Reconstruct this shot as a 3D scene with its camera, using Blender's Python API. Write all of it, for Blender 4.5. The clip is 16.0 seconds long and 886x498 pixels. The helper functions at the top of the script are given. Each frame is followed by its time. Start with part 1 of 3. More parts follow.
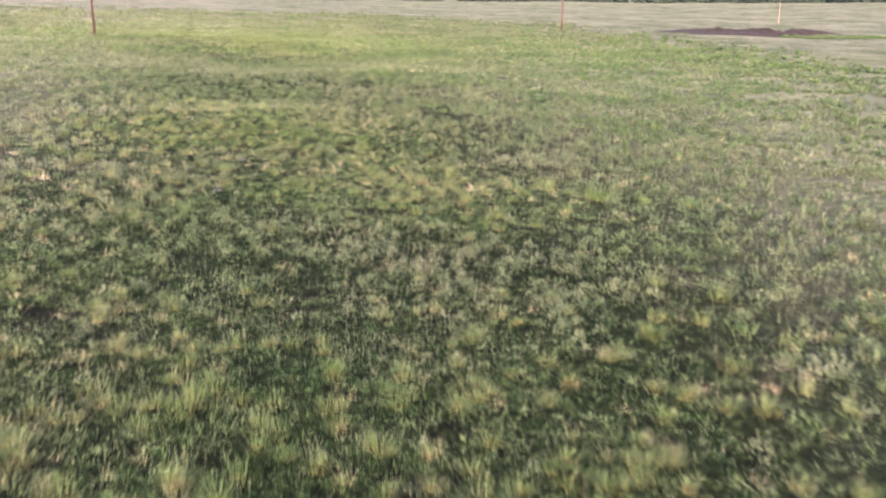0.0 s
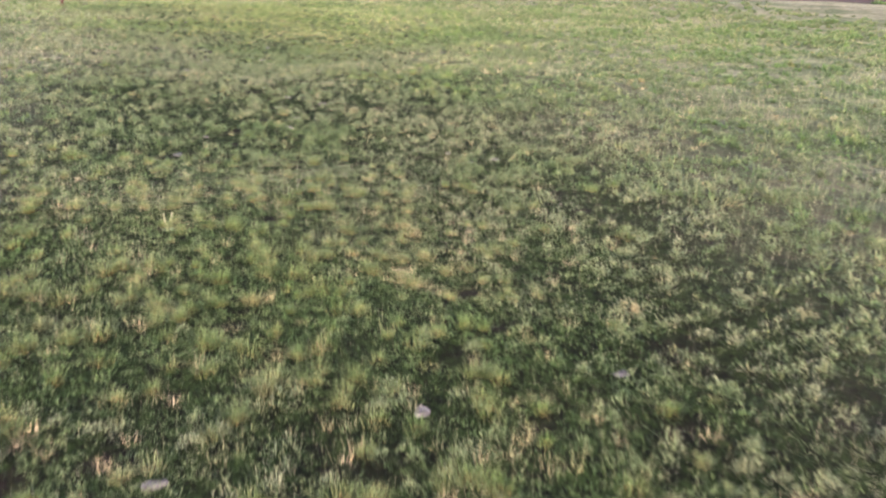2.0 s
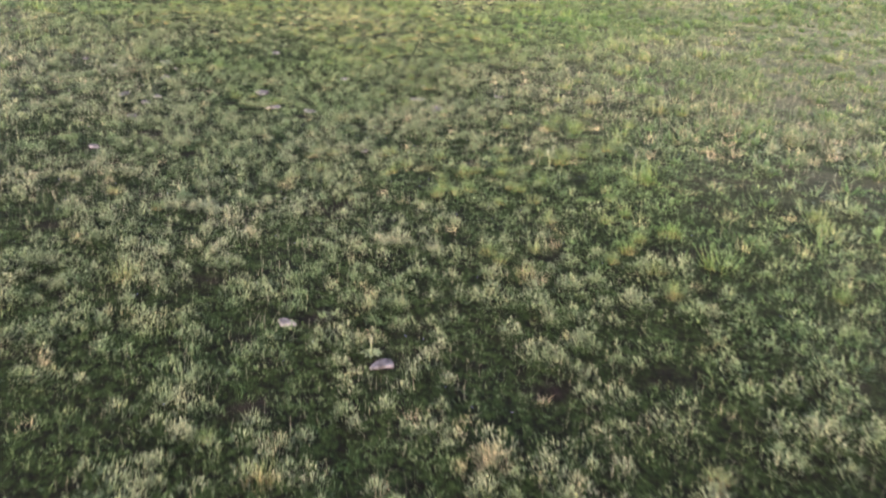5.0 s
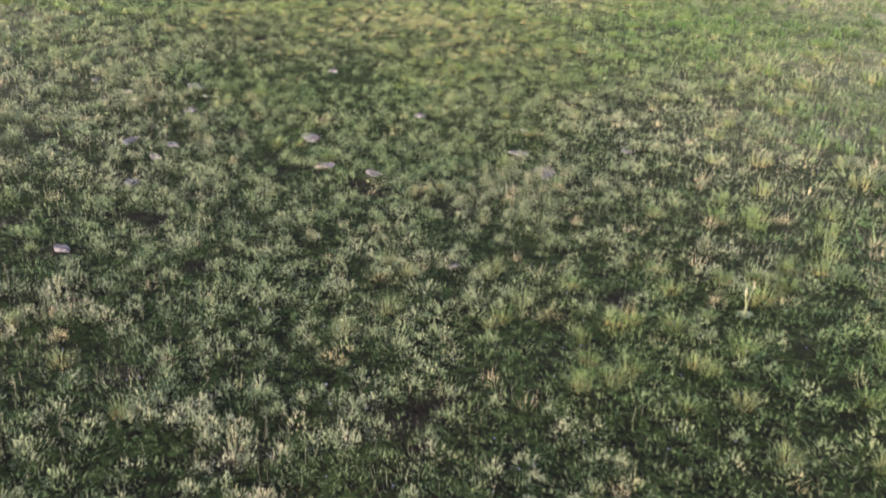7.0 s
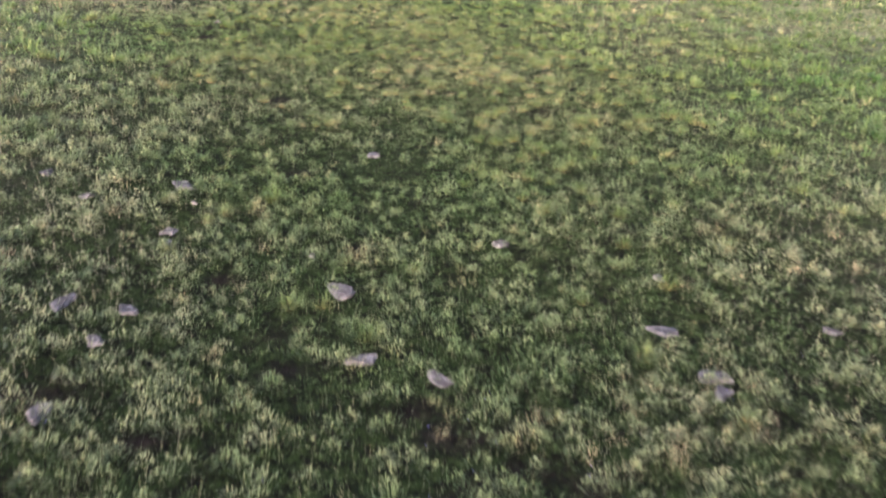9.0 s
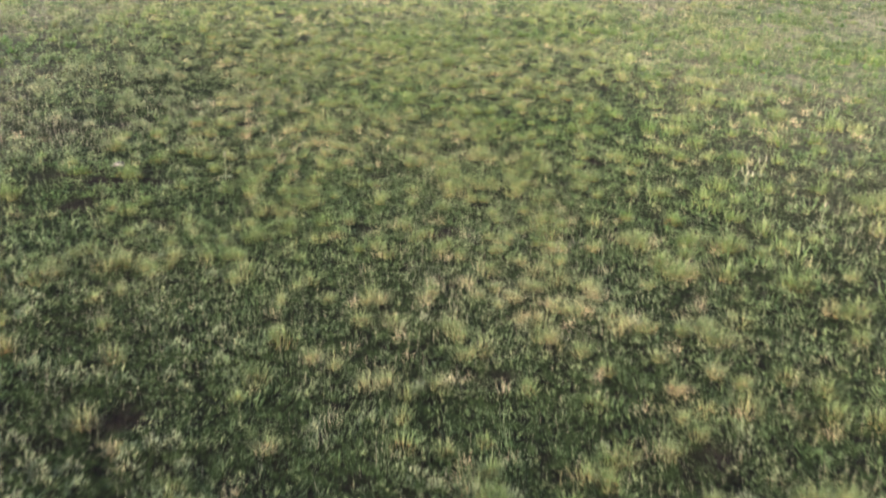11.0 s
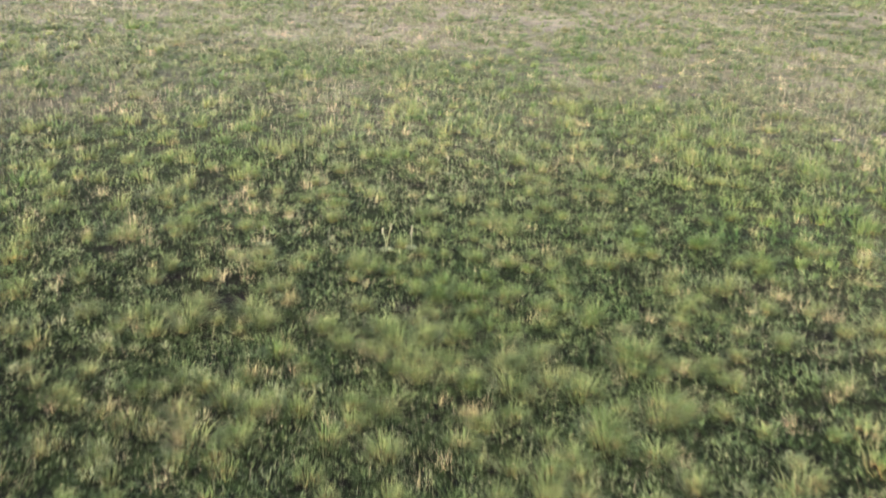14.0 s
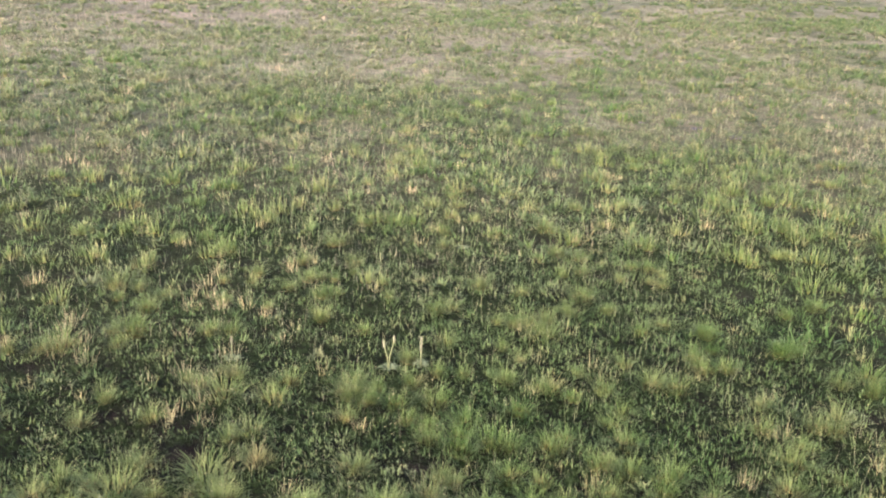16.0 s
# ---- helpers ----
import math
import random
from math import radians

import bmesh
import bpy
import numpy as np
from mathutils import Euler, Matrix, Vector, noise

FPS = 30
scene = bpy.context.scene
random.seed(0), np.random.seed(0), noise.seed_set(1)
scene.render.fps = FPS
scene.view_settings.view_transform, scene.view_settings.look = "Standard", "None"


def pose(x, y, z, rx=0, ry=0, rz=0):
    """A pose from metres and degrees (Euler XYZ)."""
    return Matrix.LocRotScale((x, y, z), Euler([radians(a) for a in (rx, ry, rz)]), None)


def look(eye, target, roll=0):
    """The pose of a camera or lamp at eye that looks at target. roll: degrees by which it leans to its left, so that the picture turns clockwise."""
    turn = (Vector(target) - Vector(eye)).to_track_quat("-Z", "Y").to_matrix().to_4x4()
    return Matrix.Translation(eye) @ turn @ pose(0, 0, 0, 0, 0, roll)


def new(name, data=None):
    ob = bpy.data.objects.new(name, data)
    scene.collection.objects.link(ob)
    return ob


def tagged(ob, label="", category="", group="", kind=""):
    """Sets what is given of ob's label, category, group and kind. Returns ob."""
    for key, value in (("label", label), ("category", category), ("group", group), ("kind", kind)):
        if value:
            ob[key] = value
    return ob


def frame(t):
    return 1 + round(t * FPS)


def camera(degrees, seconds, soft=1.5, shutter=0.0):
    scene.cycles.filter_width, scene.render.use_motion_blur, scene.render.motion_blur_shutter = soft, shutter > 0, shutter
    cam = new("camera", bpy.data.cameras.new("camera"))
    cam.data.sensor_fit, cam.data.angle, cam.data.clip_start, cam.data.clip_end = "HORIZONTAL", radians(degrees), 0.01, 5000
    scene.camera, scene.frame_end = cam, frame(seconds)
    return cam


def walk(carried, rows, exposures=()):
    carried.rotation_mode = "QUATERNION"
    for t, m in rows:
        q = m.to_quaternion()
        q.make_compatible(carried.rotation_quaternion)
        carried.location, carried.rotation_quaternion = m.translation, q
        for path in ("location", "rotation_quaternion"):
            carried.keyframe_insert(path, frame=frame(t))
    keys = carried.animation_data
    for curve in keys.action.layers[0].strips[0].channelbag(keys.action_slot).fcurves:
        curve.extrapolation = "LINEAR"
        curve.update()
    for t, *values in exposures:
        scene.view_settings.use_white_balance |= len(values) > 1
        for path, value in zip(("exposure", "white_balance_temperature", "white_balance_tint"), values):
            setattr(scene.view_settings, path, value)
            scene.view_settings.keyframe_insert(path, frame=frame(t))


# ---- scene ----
cam = camera(54.1, 16.0, soft=2.1, shutter=0.3)
PATH = [
    (0, (-0.001, -0.026, 5.866), (0.007, 1.895, 5.311), 2.1),
    (0.5, (-0.878, 5.426, 5.927), (-0.882, 7.341, 5.349), 2.2),
    (1, (-1.854, 11.144, 6.079), (-1.866, 13.052, 5.477), 2.3),
    (1.5, (-2.816, 16.671, 6.166), (-2.837, 18.571, 5.542), 2.4),
    (2, (-3.71, 21.756, 6.253), (-3.74, 23.649, 5.606), 2.4),
    (2.5, (-4.508, 26.214, 6.326), (-4.546, 28.098, 5.655), 2.5),
    (3, (-5.207, 30.313, 6.398), (-5.254, 32.187, 5.702), 2.5),
    (3.5, (-5.891, 34.327, 6.397), (-5.948, 36.193, 5.68), 2.6),
    (4, (-6.644, 38.392, 6.46), (-6.708, 40.249, 5.72), 2.7),
    (4.5, (-7.409, 42.555, 6.501), (-7.484, 44.401, 5.737), 2.8),
    (4.7, (-7.702, 44.195, 6.514), (-7.784, 46.038, 5.741), 2.8),
    (6.8, (-9.738, 53.622, 6.576), (-9.946, 55.423, 5.733), 2.9),
    (7, (-9.886, 54.18, 6.564), (-10.106, 55.979, 5.718), 2.9),
    (7.5, (-10.28, 55.551, 6.528), (-10.526, 57.344, 5.676), 3.0),
    (8, (-10.674, 56.928, 6.508), (-10.944, 58.718, 5.656), 3.0),
    (8.5, (-11.048, 58.254, 6.471), (-11.334, 60.044, 5.625), 3.1),
    (8.8, (-11.62, 60.58, 6.465), (-11.908, 62.372, 5.625), 3.1),
    (9, (-12.203, 62.191, 6.479), (-12.492, 63.985, 5.643), 3.2),
    (9.2, (-12.637, 63.711, 6.491), (-12.928, 65.506, 5.66), 3.2),
    (11.3, (-15.379, 79.309, 6.185), (-15.817, 81.106, 5.424), 2.4),
    (11.5, (-15.851, 80.6, 6.188), (-16.289, 82.399, 5.431), 2.4),
    (12, (-17.042, 83.907, 6.232), (-17.48, 85.709, 5.483), 2.5),
    (12.5, (-18.317, 87.415, 6.304), (-18.756, 89.22, 5.563), 2.4),
    (13, (-19.62, 91.041, 6.408), (-20.059, 92.849, 5.674), 2.4),
    (13.5, (-20.965, 94.717, 6.477), (-21.402, 96.529, 5.751), 2.5),
    (14, (-22.258, 98.328, 6.616), (-22.696, 100.144, 5.9), 2.5),
    (14.5, (-23.186, 100.916, 6.76), (-23.624, 102.735, 6.051), 2.5),
    (15, (-23.515, 102.067, 6.689), (-23.958, 103.889, 5.993), 2.5),
    (15.5, (-23.575, 102.313, 6.621), (-24.021, 104.139, 5.938), 2.4),
    (16, (-23.558, 102.325, 6.605), (-24.006, 104.155, 5.936), 2.4),
]
EXPOSE = [(0.0, 2.72, 6440, 30), (16.0, 2.6, 6440, 30)]
walk(cam, [(t, look(eye, target, roll)) for t, eye, target, roll in PATH], EXPOSE)

# ---------------------------------------------------------------- world, sun
world = bpy.data.worlds.new("overcast_sky")
scene.world = world
world.use_nodes = True
wn = world.node_tree.nodes
sky = wn.new("ShaderNodeTexSky")
sky.sky_type = 'NISHITA'
sky.sun_disc = False
SUN_UP, SUN_ROUND = radians(13), radians(186)
sky.sun_elevation, sky.sun_rotation = SUN_UP, SUN_ROUND
sky.air_density, sky.dust_density, sky.ozone_density = 1.0, 4.0, 0.6
world.node_tree.links.new(sky.outputs[0], wn["Background"].inputs[0])
wn["Background"].inputs[1].default_value = 0.15

sun_data = bpy.data.lights.new("sun", 'SUN')
sun_data.energy, sun_data.angle, sun_data.color = 1.5, radians(36), (1.0, 0.95, 0.89)
sun = new("sun", sun_data)
sun_way = Vector((math.sin(SUN_ROUND) * math.cos(SUN_UP), math.cos(SUN_ROUND) * math.cos(SUN_UP), math.sin(SUN_UP)))
sun.matrix_world = look(sun_way * 80, (0, 0, 0))

# ---------------------------------------------------------------- materials


def shader(name, rough=0.8, spec=0.2):
    m = bpy.data.materials.new(name)
    m.use_nodes = True
    b = m.node_tree.nodes["Principled BSDF"]
    b.inputs["Roughness"].default_value = rough
    b.inputs["Specular IOR Level"].default_value = spec
    return m, m.node_tree, b


def node(tree, kind, **sets):
    n = tree.nodes.new(kind)
    for k, v in sets.items():
        n.inputs[k.replace("_", " ")].default_value = v
    return n


def noise_node(tree, coords, scale, detail=3.0, rough=0.6):
    n = node(tree, "ShaderNodeTexNoise", Scale=scale, Detail=detail, Roughness=rough)
    tree.links.new(coords, n.inputs["Vector"])
    return n


def ramp(tree, fac, stops):
    n = tree.nodes.new("ShaderNodeValToRGB")
    e = n.color_ramp.elements
    while len(e) < len(stops):
        e.new(0.5)
    for el, (p, c) in zip(e, stops):
        el.position, el.color = p, (*c, 1)
    tree.links.new(fac, n.inputs[0])
    return n.outputs[0]


def mix(tree, fac, a, b, how='MIX'):
    n = tree.nodes.new("ShaderNodeMix")
    n.data_type, n.blend_type = 'RGBA', how
    for value, k in ((fac, 0), (a, 6), (b, 7)):
        if isinstance(value, (int, float)):
            n.inputs[k].default_value = value
        elif isinstance(value, tuple):
            n.inputs[k].default_value = (*value, 1)
        else:
            tree.links.new(value, n.inputs[k])
    return n.outputs[2]


def lie_tint(t, position):
    """The meadow turns from grey-green to a fuller green northwards, and is paler on its western side, darker on its
    eastern.
    """
    place = t.nodes.new("ShaderNodeSeparateXYZ")
    t.links.new(position, place.inputs[0])
    north = node(t, "ShaderNodeMapRange")
    north.inputs[1].default_value, north.inputs[2].default_value = 25, 165
    t.links.new(place.outputs[1], north.inputs[0])
    along = ramp(t, north.outputs[0], [(0.0, (1.06, 1.0, 1.10)), (0.3, (1.0, 1.0, 1.08)), (0.6, (0.97, 1.01, 0.93)), (1.0, (1.08, 1.02, 1.14))])
    slant = node(t, "ShaderNodeMath")
    slant.operation = 'MULTIPLY_ADD'
    slant.inputs[1].default_value = 0.235
    t.links.new(place.outputs[1], slant.inputs[0])
    t.links.new(place.outputs[0], slant.inputs[2])
    side = node(t, "ShaderNodeMapRange")
    side.inputs[1].default_value, side.inputs[2].default_value = -22, 26
    t.links.new(slant.outputs[0], side.inputs[0])
    across = ramp(t, side.outputs[0], [(0.0, (1.17, 1.12, 1.16)), (0.45, (1.0, 1.0, 1.0)), (1.0, (0.84, 0.88, 0.80))])
    return mix(t, 1.0, along, across, 'MULTIPLY')


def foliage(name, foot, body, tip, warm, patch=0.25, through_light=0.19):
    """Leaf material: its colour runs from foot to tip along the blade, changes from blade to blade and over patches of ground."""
    m, t, b = shader(name, 0.6, 0.15)
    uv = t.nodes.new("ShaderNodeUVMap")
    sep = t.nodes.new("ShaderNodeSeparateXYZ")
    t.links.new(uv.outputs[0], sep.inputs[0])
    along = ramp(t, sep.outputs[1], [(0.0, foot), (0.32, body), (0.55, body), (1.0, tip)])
    geo = t.nodes.new("ShaderNodeNewGeometry")
    n1 = noise_node(t, geo.outputs["Position"], patch, 3.0)
    n2 = noise_node(t, geo.outputs["Position"], 1.7, 2.0)
    patchy = ramp(t, n1.outputs[0], [(0.38, (0, 0, 0)), (0.62, (1, 1, 1))])
    clumpy = ramp(t, n2.outputs[0], [(0.35, (0, 0, 0)), (0.68, (1, 1, 1))])
    both = mix(t, 0.5, patchy, clumpy)
    col = mix(t, both, along, mix(t, 0.55, along, warm))
    n5 = noise_node(t, geo.outputs["Position"], 0.09, 3.0, 0.55)
    swath = ramp(t, n5.outputs[0], [(0.38, (0.80, 0.95, 0.78)), (0.52, (1.0, 1.02, 1.02)), (0.64, (1.18, 1.15, 1.24))])
    col = mix(t, 1.0, col, swath, 'MULTIPLY')
    col = mix(t, 1.0, col, lie_tint(t, geo.outputs["Position"]), 'MULTIPLY')
    hue = ramp(t, geo.outputs["Random Per Island"],
               [(0.0, (0.84, 0.88, 0.82)), (0.4, (0.97, 1.0, 0.95)), (0.75, (1.06, 1.04, 0.98)), (1.0, (1.2, 1.16, 1.1))])
    n3 = noise_node(t, geo.outputs["Position"], 2.6, 1.0)
    each = ramp(t, n3.outputs[0], [(0.32, (0.62, 0.72, 0.60)), (0.45, (0.92, 1.01, 0.90)), (0.55, (1.06, 1.05, 1.02)), (0.68, (1.28, 1.22, 1.18))])
    hue = mix(t, 1.0, hue, each, 'MULTIPLY')
    n4 = noise_node(t, geo.outputs["Position"], 1.15, 2.0)
    dead = ramp(t, n4.outputs[0], [(0.62, (0, 0, 0)), (0.71, (0.34, 0.34, 0.34))])
    col = mix(t, dead, col, (0.28, 0.20, 0.13))
    col = mix(t, 1.0, col, hue, 'MULTIPLY')
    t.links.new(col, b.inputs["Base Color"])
    tr = t.nodes.new("ShaderNodeBsdfTranslucent")
    t.links.new(col, tr.inputs[0])
    ms = t.nodes.new("ShaderNodeMixShader")
    ms.inputs[0].default_value = through_light
    t.links.new(b.outputs[0], ms.inputs[1])
    t.links.new(tr.outputs[0], ms.inputs[2])
    t.links.new(ms.outputs[0], t.nodes["Material Output"].inputs[0])
    return m


# Grass and forb feet are darkened: shade low in the growth, put into colour.
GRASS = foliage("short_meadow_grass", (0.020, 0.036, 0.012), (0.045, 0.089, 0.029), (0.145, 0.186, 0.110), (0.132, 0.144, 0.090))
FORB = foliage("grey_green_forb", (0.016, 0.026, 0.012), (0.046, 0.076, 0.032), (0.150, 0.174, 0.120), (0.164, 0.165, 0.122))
# The brown foot of the bunchgrass is its dry base.
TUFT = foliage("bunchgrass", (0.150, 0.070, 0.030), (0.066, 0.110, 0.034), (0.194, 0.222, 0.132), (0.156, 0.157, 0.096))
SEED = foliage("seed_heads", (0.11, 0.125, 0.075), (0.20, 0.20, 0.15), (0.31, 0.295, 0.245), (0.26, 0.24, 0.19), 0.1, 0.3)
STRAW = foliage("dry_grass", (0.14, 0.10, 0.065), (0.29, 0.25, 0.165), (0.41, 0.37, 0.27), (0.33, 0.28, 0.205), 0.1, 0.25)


def ground_material():
    m, t, b = shader("meadow_soil_and_turf", 0.97, 0.03)
    geo = t.nodes.new("ShaderNodeNewGeometry")
    p = geo.outputs["Position"]
    # Dark soil and thatch also carry, in their colour, shade between the plants.
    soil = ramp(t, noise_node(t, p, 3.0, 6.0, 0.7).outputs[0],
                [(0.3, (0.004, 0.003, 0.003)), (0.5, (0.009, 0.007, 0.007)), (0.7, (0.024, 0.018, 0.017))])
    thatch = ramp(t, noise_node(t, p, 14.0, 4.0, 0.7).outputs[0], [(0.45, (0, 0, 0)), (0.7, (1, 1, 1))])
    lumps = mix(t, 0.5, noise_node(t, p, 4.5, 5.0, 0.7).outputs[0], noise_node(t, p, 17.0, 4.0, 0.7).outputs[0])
    shaded_litter = ramp(t, lumps, [(0.44, (0.005, 0.005, 0.004)), (0.50, (0.009, 0.014, 0.006)), (0.58, (0.020, 0.034, 0.012)), (0.70, (0.046, 0.068, 0.027))])
    green = mix(t, thatch, shaded_litter, mix(t, 0.12, shaded_litter, soil))
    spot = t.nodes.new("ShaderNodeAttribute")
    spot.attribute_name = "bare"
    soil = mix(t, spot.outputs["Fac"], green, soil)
    # turf seen from afar: olive green with tan and rosy dry flats
    big = ramp(t, noise_node(t, p, 0.035, 4.0, 0.6).outputs[0], [(0.36, (0, 0, 0)), (0.56, (1, 1, 1))])
    mid = ramp(t, noise_node(t, p, 0.28, 6.0, 0.75).outputs[0], [(0.38, (0, 0, 0)), (0.60, (1, 1, 1))])
    fine = ramp(t, noise_node(t, p, 1.3, 5.0, 0.8).outputs[0],
                [(0.36, (0.36, 0.42, 0.38)), (0.5, (0.98, 1.0, 0.97)), (0.66, (1.45, 1.4, 1.35))])
    turf = mix(t, mid, (0.036, 0.054, 0.026), (0.098, 0.108, 0.070))
    turf = mix(t, big, turf, mix(t, 0.55, turf, (0.140, 0.130, 0.098)))
    turf = mix(t, 1.0, turf, fine, 'MULTIPLY')
    wide = ramp(t, noise_node(t, p, 0.06, 6.0, 0.75).outputs[0],
                [(0.38, (0.50, 0.62, 0.46)), (0.5, (1.0, 1.0, 1.0)), (0.62, (1.4, 1.34, 1.36))])
    turf = mix(t, 1.0, mix(t, 1.0, turf, wide, 'MULTIPLY'), lie_tint(t, p), 'MULTIPLY')
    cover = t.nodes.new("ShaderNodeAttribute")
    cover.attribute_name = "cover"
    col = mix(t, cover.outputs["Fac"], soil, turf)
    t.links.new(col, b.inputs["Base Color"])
    # seed heads over the turf: a pale nap that shows along the ground
    amount = node(t, "ShaderNodeMath")
    amount.inputs[1].default_value = 0.05
    amount.operation = 'MULTIPLY'
    t.links.new(cover.outputs["Fac"], amount.inputs[0])
    t.links.new(amount.outputs[0], b.inputs["Sheen Weight"])
    b.inputs["Sheen Roughness"].default_value = 0.55
    nap = ramp(t, noise_node(t, p, 0.12, 5.0, 0.7).outputs[0], [(0.40, (0.40, 0.50, 0.34)), (0.58, (0.95, 0.98, 0.82))])
    t.links.new(nap, b.inputs["Sheen Tint"])
    bump = node(t, "ShaderNodeBump", Strength=0.9, Distance=0.12)
    t.links.new(noise_node(t, p, 7.0, 6.0, 0.7).outputs[0], bump.inputs["Height"])
    t.links.new(bump.outputs[0], b.inputs["Normal"])
    return m


def mottled(name, stops, scale, rough=0.85, bump_by=0.3):
    m, t, b = shader(name, rough, 0.25)
    tc = t.nodes.new("ShaderNodeTexCoord")
    n = noise_node(t, tc.outputs["Object"], scale, 6.0, 0.65)
    info = t.nodes.new("ShaderNodeObjectInfo")
    shade = ramp(t, info.outputs["Random"], [(0.0, (0.72, 0.72, 0.75)), (1.0, (1.2, 1.18, 1.15))])
    t.links.new(mix(t, 1.0, ramp(t, n.outputs[0], stops), shade, 'MULTIPLY'), b.inputs["Base Color"])
    bump = node(t, "ShaderNodeBump", Strength=bump_by, Distance=0.03)
    t.links.new(n.outputs[0], bump.inputs["Height"])
    t.links.new(bump.outputs[0], b.inputs["Normal"])
    return m


STONE = mottled("weathered_limestone", [(0.32, (0.022, 0.022, 0.024)), (0.48, (0.060, 0.060, 0.066)), (0.58, (0.11, 0.108, 0.116)), (0.72, (0.22, 0.215, 0.225))], 6.0, 0.9, 0.6)
EARTH = mottled("bare_red_brown_earth", [(0.3, (0.010, 0.006, 0.006)), (0.55, (0.026, 0.016, 0.014)), (0.75, (0.055, 0.034, 0.029))], 0.8, 0.95, 0.8)
WOOD = mottled("weathered_pole_wood", [(0.3, (0.028, 0.014, 0.011)), (0.6, (0.06, 0.031, 0.024))], 5.0, 0.8, 0.4)
# Paler copy of the pole wood, with sunlight put into its colour.
WOOD_PALE = mottled("sunlit_pole_wood", [(0.3, (0.19, 0.125, 0.10)), (0.6, (0.26, 0.18, 0.145))], 5.0, 0.8, 0.4)
STEM = mottled("pale_woolly_stem", [(0.3, (0.08, 0.11, 0.05)), (0.7, (0.13, 0.16, 0.09))], 20.0)
BLOOM = mottled("cream_flower", [(0.3, (0.10, 0.12, 0.075)), (0.7, (0.18, 0.19, 0.14))], 30.0)
LEAF = mottled("woolly_leaf", [(0.3, (0.06, 0.09, 0.045)), (0.7, (0.13, 0.165, 0.095))], 12.0)
YELLOW = mottled("yellow_petal", [(0.3, (0.55, 0.50, 0.20)), (0.7, (0.70, 0.68, 0.45))], 30.0)
VIOLET = mottled("violet_petal", [(0.3, (0.14, 0.14, 0.36)), (0.7, (0.24, 0.22, 0.48))], 30.0)
FIR = mottled("dark_fir_needles", [(0.3, (0.012, 0.022, 0.016)), (0.7, (0.035, 0.055, 0.035))], 0.6)

# ---------------------------------------------------------------- the lie of the land
rng = np.random.default_rng(7)


def lattice(ix, iy, seed):
    h = (ix.astype(np.int64) * 374761393 + iy.astype(np.int64) * 668265263 + seed * 974711) & 0x7FFFFFFF
    h = ((h ^ (h >> 13)) * 1274126177) & 0x7FFFFFFF
    return ((h ^ (h >> 16)) & 0xFFFF) / 65535.0


def soft_noise(x, y, size, seed):
    """Smooth noise, 0 to 1, with lumps of that size in metres."""
    u, v = x / size, y / size
    i, j = np.floor(u), np.floor(v)
    f, g = u - i, v - j
    f, g = f * f * (3 - 2 * f), g * g * (3 - 2 * g)
    a, b = lattice(i, j, seed), lattice(i + 1, j, seed)
    c, d = lattice(i, j + 1, seed), lattice(i + 1, j + 1, seed)
    return (a * (1 - f) + b * f) * (1 - g) + (c * (1 - f) + d * f) * g


def layered(x, y, size, seed):
    return 0.55 * soft_noise(x, y, size, seed) + 0.3 * soft_noise(x, y, size / 2.1, seed + 1) + 0.15 * soft_noise(x, y, size / 4.3, seed + 2)


def hump(x, y, cx, cy, rx, ry):
    return np.exp(-((x - cx) / rx) ** 2 - ((y - cy) / ry) ** 2)


def step(a, b, v):
    k = np.clip((v - a) / (b - a), 0, 1)
    return k * k * (3 - 2 * k)


def height(x, y):
    z = 0.22 * hump(x, y, -2, 55, 16, 18) - 0.42 * hump(x, y, -18, 83, 11, 11)
    z = z + 0.32 * hump(x, y, -9.5, 40.5, 6, 4.5) + 0.20 * hump(x, y, -27, 113, 9, 7) + 0.10 * hump(x, y, 0, 11, 8, 4)
    z = z - 0.22 * hump(x, y, -15, 73, 8, 5) + 0.16 * hump(x, y, -24, 103, 8, 9) + 0.17 * hump(x, y, -22, 130, 18, 9)
    z = z + 0.20 * hump(x, y, -3, 66, 8, 7) + 0.14 * hump(x, y, -13, 61, 5, 4)
    z = z + 0.16 * (layered(x, y, 5.0, 3) - 0.5) + 0.07 * (soft_noise(x, y, 1.1, 9) - 0.5)
    r = np.hypot(x, y)
    far = step(45, 140, np.hypot(x + 15, y - 70))
    z = z + far * 1.5 * (layered(x, y, 26.0, 5) - 0.5) + step(140, 400, r) * 3.0 * (layered(x, y, 90.0, 6) - 0.5)
    return z + step(130, 700, r) * np.clip(4 + 0.03 * x, -3, 18)


# The line in plan along which the meadow is looked over, and how near each spot of it comes.
LINE = np.array([(0, 0), (-7.4, 42.5), (-11, 58), (-15.5, 79.5), (-23.5, 102)], float)


def nearness(x, y):
    best = np.full(np.shape(x), 1e9)
    for a, b in zip(LINE[:-1], LINE[1:]):
        ab = b - a
        length = np.hypot(*ab)
        s = ((x - a[0]) * ab[0] + (y - a[1]) * ab[1]) / length
        side = np.abs((x - a[0]) * ab[1] - (y - a[1]) * ab[0]) / length
        # a spot is first well seen from about two times its offset before it
        back = s - 1.75 * side
        d = np.where(back > length, np.hypot(s - length, side), 2.02 * side + 0.4 * np.maximum(0, -back))
        best = np.minimum(best, np.maximum(d, 8.0))
    return best


